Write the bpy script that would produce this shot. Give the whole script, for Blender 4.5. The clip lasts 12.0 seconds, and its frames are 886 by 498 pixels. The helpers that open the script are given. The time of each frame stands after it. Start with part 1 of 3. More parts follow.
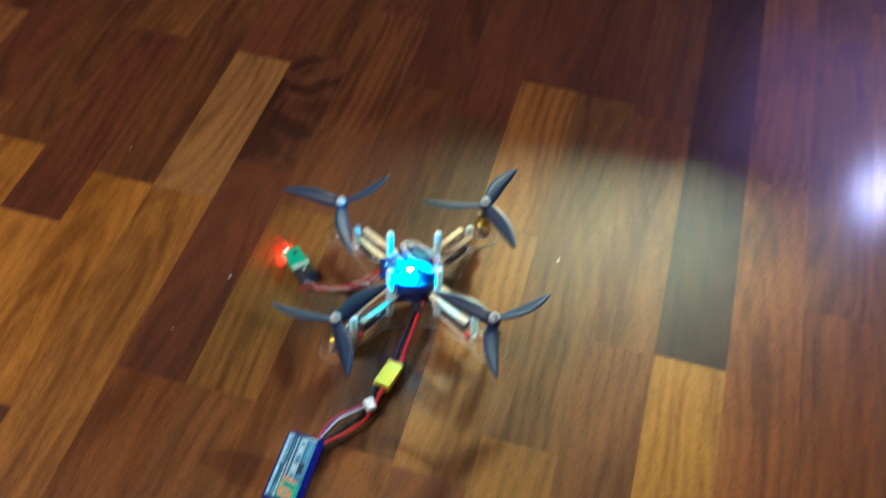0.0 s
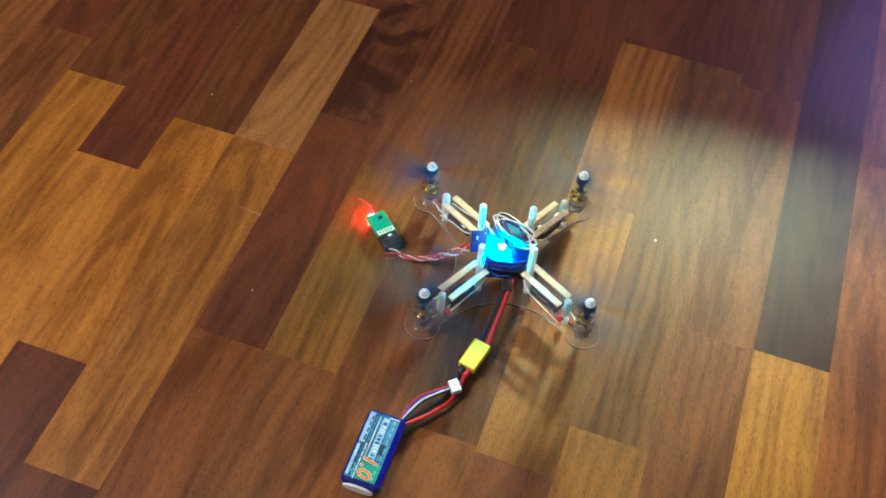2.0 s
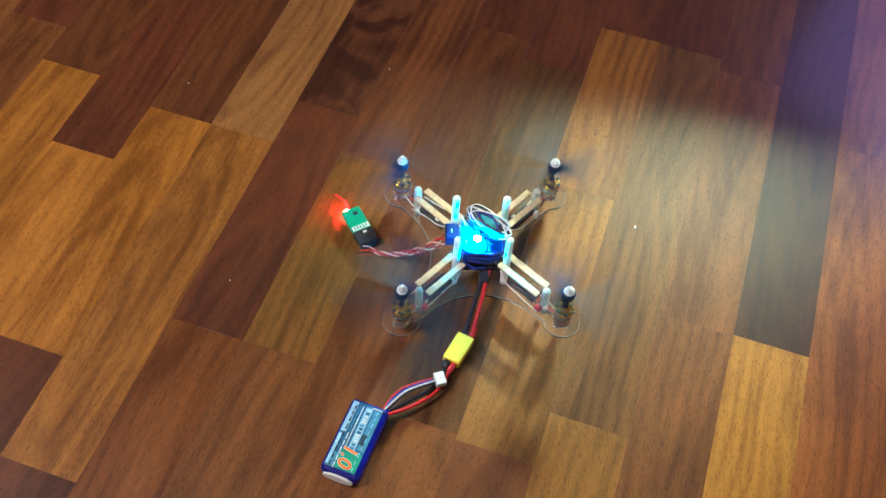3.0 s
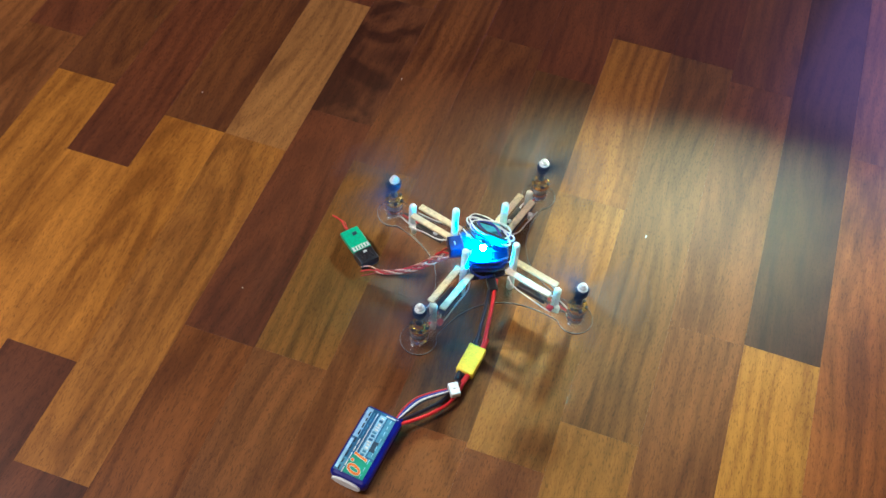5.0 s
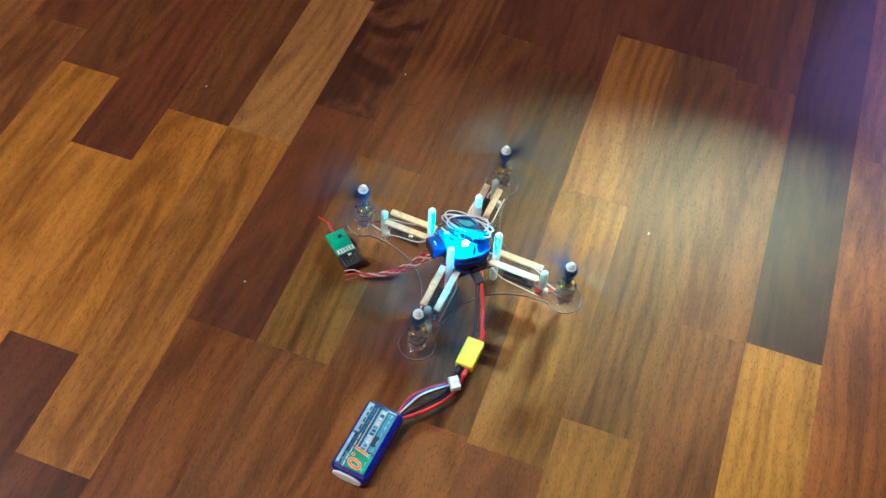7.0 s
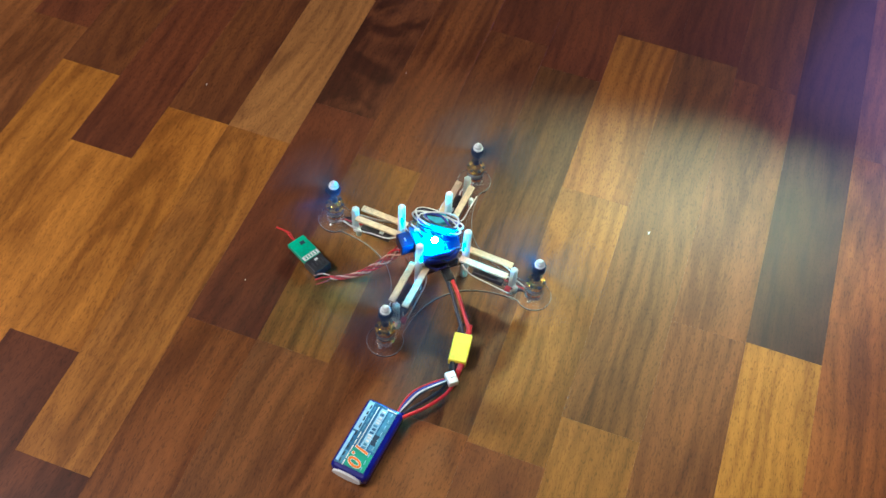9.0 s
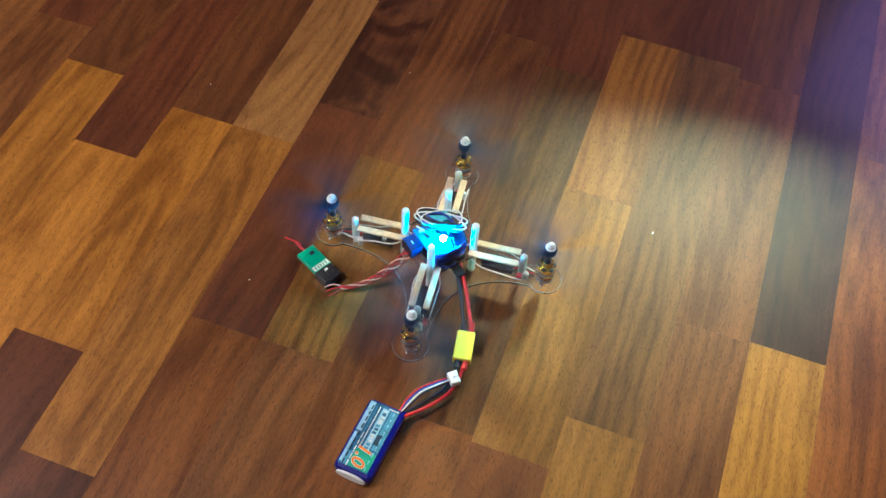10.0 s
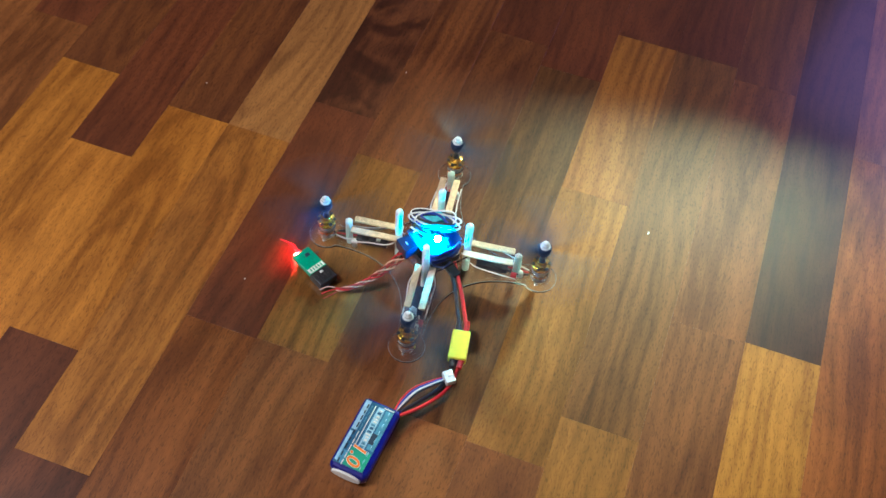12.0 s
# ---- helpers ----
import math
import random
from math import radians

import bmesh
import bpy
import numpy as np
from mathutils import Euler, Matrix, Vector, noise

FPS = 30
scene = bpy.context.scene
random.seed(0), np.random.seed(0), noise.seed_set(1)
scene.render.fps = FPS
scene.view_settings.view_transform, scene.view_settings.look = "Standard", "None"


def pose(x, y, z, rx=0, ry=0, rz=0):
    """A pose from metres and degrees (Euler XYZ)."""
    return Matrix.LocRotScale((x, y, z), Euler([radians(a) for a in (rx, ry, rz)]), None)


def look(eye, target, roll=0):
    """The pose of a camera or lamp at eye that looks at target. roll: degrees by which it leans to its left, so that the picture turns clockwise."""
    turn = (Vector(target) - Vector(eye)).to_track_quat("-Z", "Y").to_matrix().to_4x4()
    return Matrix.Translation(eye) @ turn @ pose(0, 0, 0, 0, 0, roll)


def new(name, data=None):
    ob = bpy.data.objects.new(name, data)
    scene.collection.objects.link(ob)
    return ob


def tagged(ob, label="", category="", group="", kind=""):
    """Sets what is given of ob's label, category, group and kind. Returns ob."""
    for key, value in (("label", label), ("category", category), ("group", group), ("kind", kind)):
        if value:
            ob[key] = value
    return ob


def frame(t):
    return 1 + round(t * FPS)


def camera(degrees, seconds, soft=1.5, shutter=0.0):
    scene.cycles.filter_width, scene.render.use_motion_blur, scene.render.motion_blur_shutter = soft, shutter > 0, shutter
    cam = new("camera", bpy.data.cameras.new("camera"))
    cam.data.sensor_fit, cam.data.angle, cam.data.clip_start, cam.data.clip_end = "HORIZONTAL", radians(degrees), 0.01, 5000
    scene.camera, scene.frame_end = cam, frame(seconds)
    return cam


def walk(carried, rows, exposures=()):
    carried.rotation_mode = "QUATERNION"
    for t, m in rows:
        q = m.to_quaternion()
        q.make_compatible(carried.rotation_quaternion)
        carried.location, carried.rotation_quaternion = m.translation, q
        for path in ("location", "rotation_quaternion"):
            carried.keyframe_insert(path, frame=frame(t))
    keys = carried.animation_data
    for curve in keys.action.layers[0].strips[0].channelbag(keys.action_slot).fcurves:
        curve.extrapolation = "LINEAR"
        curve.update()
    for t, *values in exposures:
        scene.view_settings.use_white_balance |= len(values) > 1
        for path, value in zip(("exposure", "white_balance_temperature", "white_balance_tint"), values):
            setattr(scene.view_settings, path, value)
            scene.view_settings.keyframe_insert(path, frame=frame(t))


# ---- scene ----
cam = camera(46.5, 12.0, 1.5, 1.2)
PATH = [
    (0, (0.619, -0.456, 0.824), (0.339, 0.811, -0.698), 3.5),
    (0.5, (0.596, -0.44, 0.811), (0.306, 0.732, -0.784), 4.0),
    (1, (0.569, -0.421, 0.819), (0.208, 0.672, -0.816), 2.8),
    (1.5, (0.555, -0.418, 0.814), (0.193, 0.705, -0.801), 3.8),
    (2, (0.557, -0.406, 0.812), (0.232, 0.729, -0.802), 4.1),
    (2.5, (0.56, -0.408, 0.808), (0.248, 0.727, -0.81), 4.4),
    (3, (0.562, -0.402, 0.808), (0.27, 0.726, -0.818), 4.8),
    (5, (0.563, -0.407, 0.81), (0.245, 0.731, -0.803), 4.2),
    (5.5, (0.563, -0.409, 0.809), (0.245, 0.73, -0.804), 4.3),
    (6, (0.562, -0.406, 0.81), (0.248, 0.729, -0.806), 4.5),
    (6.5, (0.562, -0.406, 0.81), (0.251, 0.73, -0.806), 4.7),
    (7, (0.564, -0.408, 0.809), (0.242, 0.724, -0.808), 4.4),
    (9, (0.562, -0.409, 0.809), (0.244, 0.723, -0.809), 4.7),
    (9.5, (0.563, -0.409, 0.81), (0.241, 0.725, -0.806), 4.5),
    (10, (0.56, -0.41, 0.809), (0.239, 0.721, -0.809), 4.6),
    (10.5, (0.562, -0.408, 0.81), (0.239, 0.717, -0.812), 4.5),
    (11, (0.562, -0.409, 0.809), (0.244, 0.723, -0.808), 4.7),
    (11.5, (0.562, -0.408, 0.81), (0.247, 0.72, -0.811), 4.9),
    (12, (0.561, -0.41, 0.809), (0.246, 0.723, -0.809), 5.0),
]
walk(cam, [(t, look(eye, target, roll)) for t, eye, target, roll in PATH], [(0, -0.76, 5350, 19), (0.4, -0.60, 5350, 19), (0.8, -0.44, 5400, 19), (12, -0.44, 5350, 19)])

# ---- light ----
world = bpy.data.worlds.new("evening_room")
world.use_nodes = True
world.node_tree.nodes["Background"].inputs[0].default_value = (0.9, 0.62, 0.45, 1)
world.node_tree.nodes["Background"].inputs[1].default_value = 0.03
scene.world = world


def lamp(name, kind, m, watts, colour, **settings):
    data = bpy.data.lights.new(name, kind)
    data.energy, data.color = watts, colour
    if kind == "AREA":
        data.shape, data.size, data.size_y, data.spread = "RECTANGLE", settings["size"], settings["size_y"], radians(settings.get("spread", 180))
    ob = new(name, data)
    ob.matrix_world = m
    return ob


# ceiling lamp to one side; two stand-in lights across the room, cut by an added board; bluish screen beside them
lamp("ceiling_lamp_light", "AREA", look((-1.0, -0.65, 2.35), (0.1, 0.2, 0)), 110, (1.0, 0.87, 0.66), size=0.8, size_y=0.8)
# stand-ins for one lamp: narrow beam for the bright floor patch, wide dim spill
lamp("floor_patch_light", "AREA", look((0.74, 2.30, 1.00), (0.59, 0.28, 0)), 2.0, (0.92, 1.0, 0.52), size=0.38, size_y=0.026, spread=15)
lamp("wide_spill_light", "AREA", look((0.73, 2.30, 1.00), (0.70, 0.22, 0)), 1.0, (1.0, 0.96, 0.50), size=0.90, size_y=0.03, spread=42)
lamp("screen_light", "AREA", look((1.30, 1.74, 0.90), (0.94, 0.60, 0)), 3.2, (0.44, 0.28, 1.0), size=0.80, size_y=0.50)


# ---- materials ----
def nodes_of(name):
    m = bpy.data.materials.new(name)
    m.use_nodes = True
    nt = m.node_tree
    return m, nt, nt.nodes["Principled BSDF"]


def ramp(nt, fac, stops):
    r = nt.nodes.new("ShaderNodeValToRGB")
    while len(r.color_ramp.elements) < len(stops):
        r.color_ramp.elements.new(0.5)
    for e, (p, c) in zip(r.color_ramp.elements, stops):
        e.position, e.color = p, (*c, 1)
    nt.links.new(fac, r.inputs[0])
    return r.outputs[0]


def plain(name, colour, rough=0.5, metal=0.0, speck=0.12, scale=400.0, bump=0.05, coat=0.0):
    """A surface of one colour with fine uneven tone, gloss and relief."""
    m, nt, p = nodes_of(name)
    tc = nt.nodes.new("ShaderNodeTexCoord")
    n = nt.nodes.new("ShaderNodeTexNoise")
    n.inputs["Scale"].default_value, n.inputs["Detail"].default_value = scale, 4
    nt.links.new(tc.outputs["Object"], n.inputs["Vector"])
    lo = [c * (1 - speck) for c in colour]
    hi = [min(1, c * (1 + speck)) for c in colour]
    nt.links.new(ramp(nt, n.outputs["Fac"], [(0.3, lo), (0.7, hi)]), p.inputs["Base Color"])
    rr = nt.nodes.new("ShaderNodeMapRange")
    rr.inputs["To Min"].default_value, rr.inputs["To Max"].default_value = max(0.02, rough - 0.08), rough + 0.08
    nt.links.new(n.outputs["Fac"], rr.inputs["Value"])
    nt.links.new(rr.outputs["Result"], p.inputs["Roughness"])
    p.inputs["Metallic"].default_value = metal
    p.inputs["Coat Weight"].default_value = coat
    if bump:
        b = nt.nodes.new("ShaderNodeBump")
        b.inputs["Strength"].default_value, b.inputs["Distance"].default_value = bump, 0.0005
        nt.links.new(n.outputs["Fac"], b.inputs["Height"])
        nt.links.new(b.outputs["Normal"], p.inputs["Normal"])
    return m


def wood(name, dark, light, streak=0.5, rough=0.36, smoke=0.0):
    """Varnished parquet strip: long grain, broad figure, pores; each strip differs by Random."""
    m, nt, p = nodes_of(name)
    L = nt.links.new
    tc = nt.nodes.new("ShaderNodeTexCoord")
    oi = nt.nodes.new("ShaderNodeObjectInfo")
    mul = nt.nodes.new("ShaderNodeMath")
    mul.operation = "MULTIPLY"
    mul.inputs[1].default_value = 37.0
    L(oi.outputs["Random"], mul.inputs[0])
    comb = nt.nodes.new("ShaderNodeCombineXYZ")
    for s in "XYZ":
        L(mul.outputs[0], comb.inputs[s])
    add = nt.nodes.new("ShaderNodeVectorMath")
    L(tc.outputs["Object"], add.inputs[0])
    L(comb.outputs[0], add.inputs[1])

    # slow sideways drift of the grain lines
    drift = nt.nodes.new("ShaderNodeTexNoise")
    drift.inputs["Scale"].default_value, drift.inputs["Detail"].default_value = 5.0, 0.5
    L(add.outputs[0], drift.inputs["Vector"])
    centred = nt.nodes.new("ShaderNodeVectorMath")
    centred.operation = "SUBTRACT"
    centred.inputs[1].default_value = (0.5, 0.5, 0.5)
    L(drift.outputs["Color"], centred.inputs[0])
    bent = nt.nodes.new("ShaderNodeVectorMath")
    bent.operation = "MULTIPLY_ADD"
    bent.inputs[1].default_value = (0.030, 0.0, 0.0)
    L(centred.outputs[0], bent.inputs[0])
    L(add.outputs[0], bent.inputs[2])

    def grain(sx, sy, detail, dist, rough_=0.6):
        mp = nt.nodes.new("ShaderNodeMapping")
        mp.inputs["Scale"].default_value = (sx, sy, sx)
        L(bent.outputs[0], mp.inputs["Vector"])
        n = nt.nodes.new("ShaderNodeTexNoise")
        n.inputs["Scale"].default_value, n.inputs["Detail"].default_value = 1.0, detail
        n.inputs["Distortion"].default_value, n.inputs["Roughness"].default_value = dist, rough_
        L(mp.outputs[0], n.inputs["Vector"])
        return n.outputs["Fac"]

    def sums(op, a, b, c=None):
        n = nt.nodes.new("ShaderNodeMath")
        n.operation = op
        for k, v in enumerate((a, b, c)):
            if v is None:
                continue
            if isinstance(v, (int, float)):
                n.inputs[k].default_value = v
            else:
                L(v, n.inputs[k])
        return n.outputs[0]

    broad, fine, pore = grain(22, 2.6, 3, 1.2), grain(210, 11, 6, 0.8, 0.72), grain(900, 200, 2, 0.4)
    cloud, dash = grain(9, 5, 3, 0.6), grain(420, 75, 3, 0.5)
    # growth rings of a log whose heart runs a little out of line with the strip: arches where the strip is cut flat
    plane = nt.nodes.new("ShaderNodeSeparateXYZ")
    L(tc.outputs["Object"], plane.inputs[0])
    rnd = oi.outputs["Random"]
    across = sums("ADD", plane.outputs[0], sums("MULTIPLY_ADD", rnd, 0.13, -0.065))
    depth = sums("MULTIPLY_ADD", plane.outputs[1], 0.16, sums("MULTIPLY_ADD", sums("FRACT", sums("MULTIPLY", rnd, 7.31), 0.0), 0.05, -0.025))
    radius = sums("SQRT", sums("ADD", sums("MULTIPLY", across, across), sums("MULTIPLY", depth, depth)), 0.0)
    wobble = sums("MULTIPLY_ADD", grain(14, 4, 3, 0.6), 0.030, radius)
    rings = sums("SINE", sums("MULTIPLY", wobble, 2 * math.pi / 0.012), 0.0)

    mixed = sums("MULTIPLY", broad, 0.50)
    mixed = sums("MULTIPLY_ADD", fine, streak * 0.5, mixed)
    mixed = sums("MULTIPLY_ADD", cloud, 0.50 - streak * 0.5, mixed)
    mixed = sums("MULTIPLY_ADD", sums("MULTIPLY", rings, sums("POWER", cloud, 2.0)), 0.12, mixed)
    mid = [(a + b) / 2 for a, b in zip(dark, light)]
    deep = [a * 0.72 for a in dark]
    col = ramp(nt, mixed, [(0.33, deep), (0.42, dark), (0.50, mid), (0.60, light)])

    def darken(colour, mask, amount):
        mm = nt.nodes.new("ShaderNodeMix")
        mm.data_type, mm.blend_type = "RGBA", "MULTIPLY"
        mm.inputs["Factor"].default_value = amount
        L(colour, mm.inputs[6])
        L(mask, mm.inputs[7])
        return mm.outputs[2]

    # dark pores in short dashes, and a second, coarser set of flecks
    col = darken(col, ramp(nt, pore, [(0.36, (0.22, 0.16, 0.14)), (0.46, (1, 1, 1))]), 0.45)
    col = darken(col, ramp(nt, dash, [(0.35, (0.42, 0.34, 0.30)), (0.47, (1, 1, 1))]), 0.26)
    if smoke:
        col = darken(col, ramp(nt, grain(15, 9, 2, 1.4), [(0.42, (0.30, 0.24, 0.30)), (0.56, (1, 1, 1))]), smoke)
    hsv = nt.nodes.new("ShaderNodeHueSaturation")
    val = nt.nodes.new("ShaderNodeMapRange")
    val.inputs["To Min"].default_value, val.inputs["To Max"].default_value = 0.86, 1.14
    L(oi.outputs["Random"], val.inputs["Value"])
    L(val.outputs["Result"], hsv.inputs["Value"])
    L(col, hsv.inputs["Color"])
    L(hsv.outputs[0], p.inputs["Base Color"])
    rr = nt.nodes.new("ShaderNodeMapRange")
    rr.inputs["To Min"].default_value, rr.inputs["To Max"].default_value = rough - 0.05, rough + 0.09
    L(broad, rr.inputs["Value"])
    L(rr.outputs["Result"], p.inputs["Roughness"])
    p.inputs["Specular IOR Level"].default_value = 0.38
    p.inputs["Coat Weight"].default_value, p.inputs["Coat Roughness"].default_value = 0.50, 0.14
    b = nt.nodes.new("ShaderNodeBump")
    b.inputs["Strength"].default_value, b.inputs["Distance"].default_value = 0.10, 0.0004
    L(fine, b.inputs["Height"])
    L(b.outputs["Normal"], p.inputs["Normal"])
    return m


def clear(name, colour, rough, ior=1.49):
    m, nt, p = nodes_of(name)
    p.inputs["Base Color"].default_value = (*colour, 1)
    p.inputs["Transmission Weight"].default_value = 1.0
    p.inputs["Roughness"].default_value, p.inputs["IOR"].default_value = rough, ior
    return m


def glow(name, colour, strength):
    m, nt, p = nodes_of(name)
    p.inputs["Base Color"].default_value = (*colour, 1)
    p.inputs["Emission Color"].default_value = (*colour, 1)
    p.inputs["Emission Strength"].default_value = strength
    return m


WOODS = [
    wood("wood_darkest", (0.031, 0.011, 0.008), (0.073, 0.026, 0.012), 0.45),
    wood("wood_dark_red", (0.075, 0.021, 0.008), (0.146, 0.042, 0.013), 0.45),
    wood("wood_brown", (0.114, 0.038, 0.009), (0.229, 0.084, 0.019), 0.45),
    wood("wood_orange", (0.179, 0.063, 0.009), (0.370, 0.148, 0.020), 0.45),
    wood("wood_golden", (0.298, 0.126, 0.014), (0.514, 0.233, 0.026), 0.45),
    wood("wood_tan", (0.194, 0.083, 0.022), (0.343, 0.157, 0.039), 0.40),
    wood("wood_red_orange", (0.104, 0.030, 0.005), (0.209, 0.069, 0.011), 0.55),
    wood("wood_dark_olive", (0.082, 0.033, 0.008), (0.189, 0.077, 0.016), 0.55),
    wood("wood_bright_orange", (0.254, 0.089, 0.009), (0.508, 0.203, 0.021), 0.45),
    wood("wood_dark_brown", (0.089, 0.028, 0.009), (0.178, 0.061, 0.015), 0.40),
    wood("wood_olive", (0.137, 0.057, 0.009), (0.268, 0.116, 0.018), 0.50),
    wood("wood_russet", (0.145, 0.041, 0.007), (0.289, 0.095, 0.015), 0.55),
    wood("wood_smoky", (0.088, 0.028, 0.011), (0.172, 0.060, 0.019), 0.40, smoke=0.9),
]
JOINT = plain("dark_joint", (0.02, 0.010, 0.007), 0.8)
PAINT = plain("wall_paint", (0.25, 0.21, 0.17), 0.85, 0, 0.05, 60)
ACRYLIC = clear("clear_acrylic", (0.96, 0.98, 0.98), 0.06)
# frosted saw cut; its pale blue also holds light caught from the diode
FROST = plain("frosted_acrylic_edge", (0.30, 0.36, 0.42), 0.4)
# white nylon; the faint cyan tint is diode light put into the colour
NYLON = plain("white_nylon", (0.74, 0.84, 0.82), 0.35, 0, 0.06)
NYLON.node_tree.nodes["Principled BSDF"].inputs["Subsurface Weight"].default_value = 1.0
NYLON.node_tree.nodes["Principled BSDF"].inputs["Subsurface Radius"].default_value = (0.6, 1.0, 1.0)
NYLON.node_tree.nodes["Principled BSDF"].inputs["Subsurface Scale"].default_value = 0.010
PINE = plain("pine_strip", (0.72, 0.58, 0.36), 0.6, 0, 0.18, 250, 0.1)
BLACK = plain("black_plastic", (0.022, 0.023, 0.027), 0.38)
# black blades; the navy puts the diode's blue light into their colour
PROP = plain("prop_plastic", (0.003, 0.028, 0.090), 0.5, 0, 0.1)
STEEL = plain("bright_steel", (0.86, 0.87, 0.90), 0.25, 1.0)
NUT = plain("pale_nut", (0.80, 0.92, 1.0), 0.2, 0.25)
GOLD = plain("gold_anodised", (0.88, 0.60, 0.09), 0.24, 0.9)
BELL = plain("grey_motor_steel", (0.50, 0.57, 0.66), 0.22, 0.7)
# black plug plastic; its blue is the diode's light put into the colour
BLUE_LIT = plain("blue_lit_black_plastic", (0.005, 0.008, 0.035), 0.35)
COPPER = plain("copper_winding", (0.60, 0.25, 0.10), 0.4, 1.0)
BLUEPCB = plain("blue_board", (0.03, 0.12, 0.32), 0.35, 0, 0.2)
DARKPCB = plain("dark_board", (0.03, 0.025, 0.03), 0.4, 0, 0.3)
GREEN = plain("green_board", (0.01, 0.42, 0.25), 0.35, 0, 0.15)
REDP = plain("red_plastic", (0.60, 0.03, 0.03), 0.4)
REDW = plain("red_silicone", (0.62, 0.025, 0.03), 0.42)
BLACKW = plain("black_silicone", (0.02, 0.02, 0.035), 0.42)
WHITEW = plain("white_silicone", (0.75, 0.75, 0.76), 0.42)
BLUEW = plain("blue_silicone", (0.03, 0.06, 0.36), 0.42)
ORANGEW = plain("pale_pink_wire", (0.74, 0.42, 0.32), 0.45)
BROWNW = plain("dark_red_wire", (0.36, 0.04, 0.03), 0.45)
YELLOW = plain("yellow_plastic", (0.94, 0.70, 0.03), 0.38)
SHRINK = plain("blue_shrink_wrap", (0.006, 0.010, 0.22), 0.22, 0, 0.15, 120, 0.08)
ENDCAP = plain("white_foam", (0.86, 0.90, 0.90), 0.7)
LABEL = plain("cyan_label", (0.36, 0.66, 0.84), 0.35, 0, 0.2, 150)
LABEL2 = plain("teal_label", (0.03, 0.15, 0.30), 0.35, 0, 0.2, 150)
LABELB = plain("blue_label", (0.09, 0.32, 0.50), 0.35, 0, 0.3, 150)
LABELG = plain("green_label", (0.03, 0.40, 0.26), 0.35, 0, 0.12, 150)
PRINTW = plain("white_print", (0.80, 0.86, 0.86), 0.4)
PRINTD = plain("dark_print", (0.02, 0.05, 0.09), 0.4)
PRINTO = plain("orange_print", (0.85, 0.22, 0.02), 0.4)
# tint stands in for the diode's blue glow over the board
TAPE = clear("blue_glow_film", (0.25, 0.60, 0.95), 0.30, 1.2)
LED_CYAN = glow("lit_cyan_diode", (0.0, 0.54, 1.0), 2300)
LED_WHITE = glow("lit_white_led", (0.9, 1.0, 1.0), 25)
# the diode's cyan halo, put into the base colour
CYAN_HALO = plain("cyan_halo_colour", (0.12, 0.70, 0.78), 0.35, 0, 0.2, 300, 0.3)
LED_RED = glow("lit_red_led", (1.0, 0.04, 0.015), 1000)
LED_AMBER = glow("lit_amber_core", (1.0, 0.55, 0.10), 60)
BULB = glow("lit_bulb", (0.72, 0.70, 1.0), 150)


# ---- mesh helpers ----
def part(name, bm, material, parent=None, label=""):
    me = bpy.data.meshes.new(name)
    bm.to_mesh(me)
    bm.free()
    me.materials.append(material)
    for f in me.polygons:
        f.use_smooth = f.area < 4e-5
    ob = new(name, me)
    if parent is not None:
        ob.parent = parent
    if label:
        ob["label"] = label
    return ob


def thing(name, label, category, group=""):
    return tagged(new(name), label, category, group)


def box(bm, cx, cy, cz, sx, sy, sz, turn=0.0, bevel=0.0):
    r = bmesh.ops.create_cube(bm, size=1.0)
    bmesh.ops.transform(bm, matrix=Matrix.Translation((cx, cy, cz)) @ Matrix.Rotation(radians(turn), 4, "Z") @ Matrix.Diagonal((sx, sy, sz, 1)), verts=r["verts"])
    if bevel:
        edges = list({e for v in r["verts"] for e in v.link_edges})
        bmesh.ops.bevel(bm, geom=edges, offset=bevel, segments=2, affect="EDGES", profile=0.5)
    return bm


def lathe(bm, profile, cx=0.0, cy=0.0, seg=24):
    """A turned body: (radius, z) from bottom to top."""
    rings = []
    for r, z in profile:
        rings.append([bm.verts.new((cx + r * math.cos(2 * math.pi * i / seg), cy + r * math.sin(2 * math.pi * i / seg), z)) for i in range(seg)])
    for a, b in zip(rings, rings[1:]):
        for i in range(seg):
            j = (i + 1) % seg
            bm.faces.new((a[i], a[j], b[j], b[i]))
    bm.faces.new(rings[0][::-1])
    bm.faces.new(rings[-1])
    return bm


def spline(points, steps=8, closed=False):
    p = [Vector(q) for q in points]
    out = []
    n = len(p)
    for i in range(n if closed else n - 1):
        if closed:
            a, b, c, d = p[i - 1], p[i], p[(i + 1) % n], p[(i + 2) % n]
        else:
            a, b, c, d = p[max(i - 1, 0)], p[i], p[i + 1], p[min(i + 2, n - 1)]
        for k in range(steps):
            t = k / steps
            out.append(0.5 * (2 * b + (c - a) * t + (2 * a - 5 * b + 4 * c - d) * t * t + (3 * b - a - 3 * c + d) * t ** 3))
    if not closed:
        out.append(p[-1])
    return out


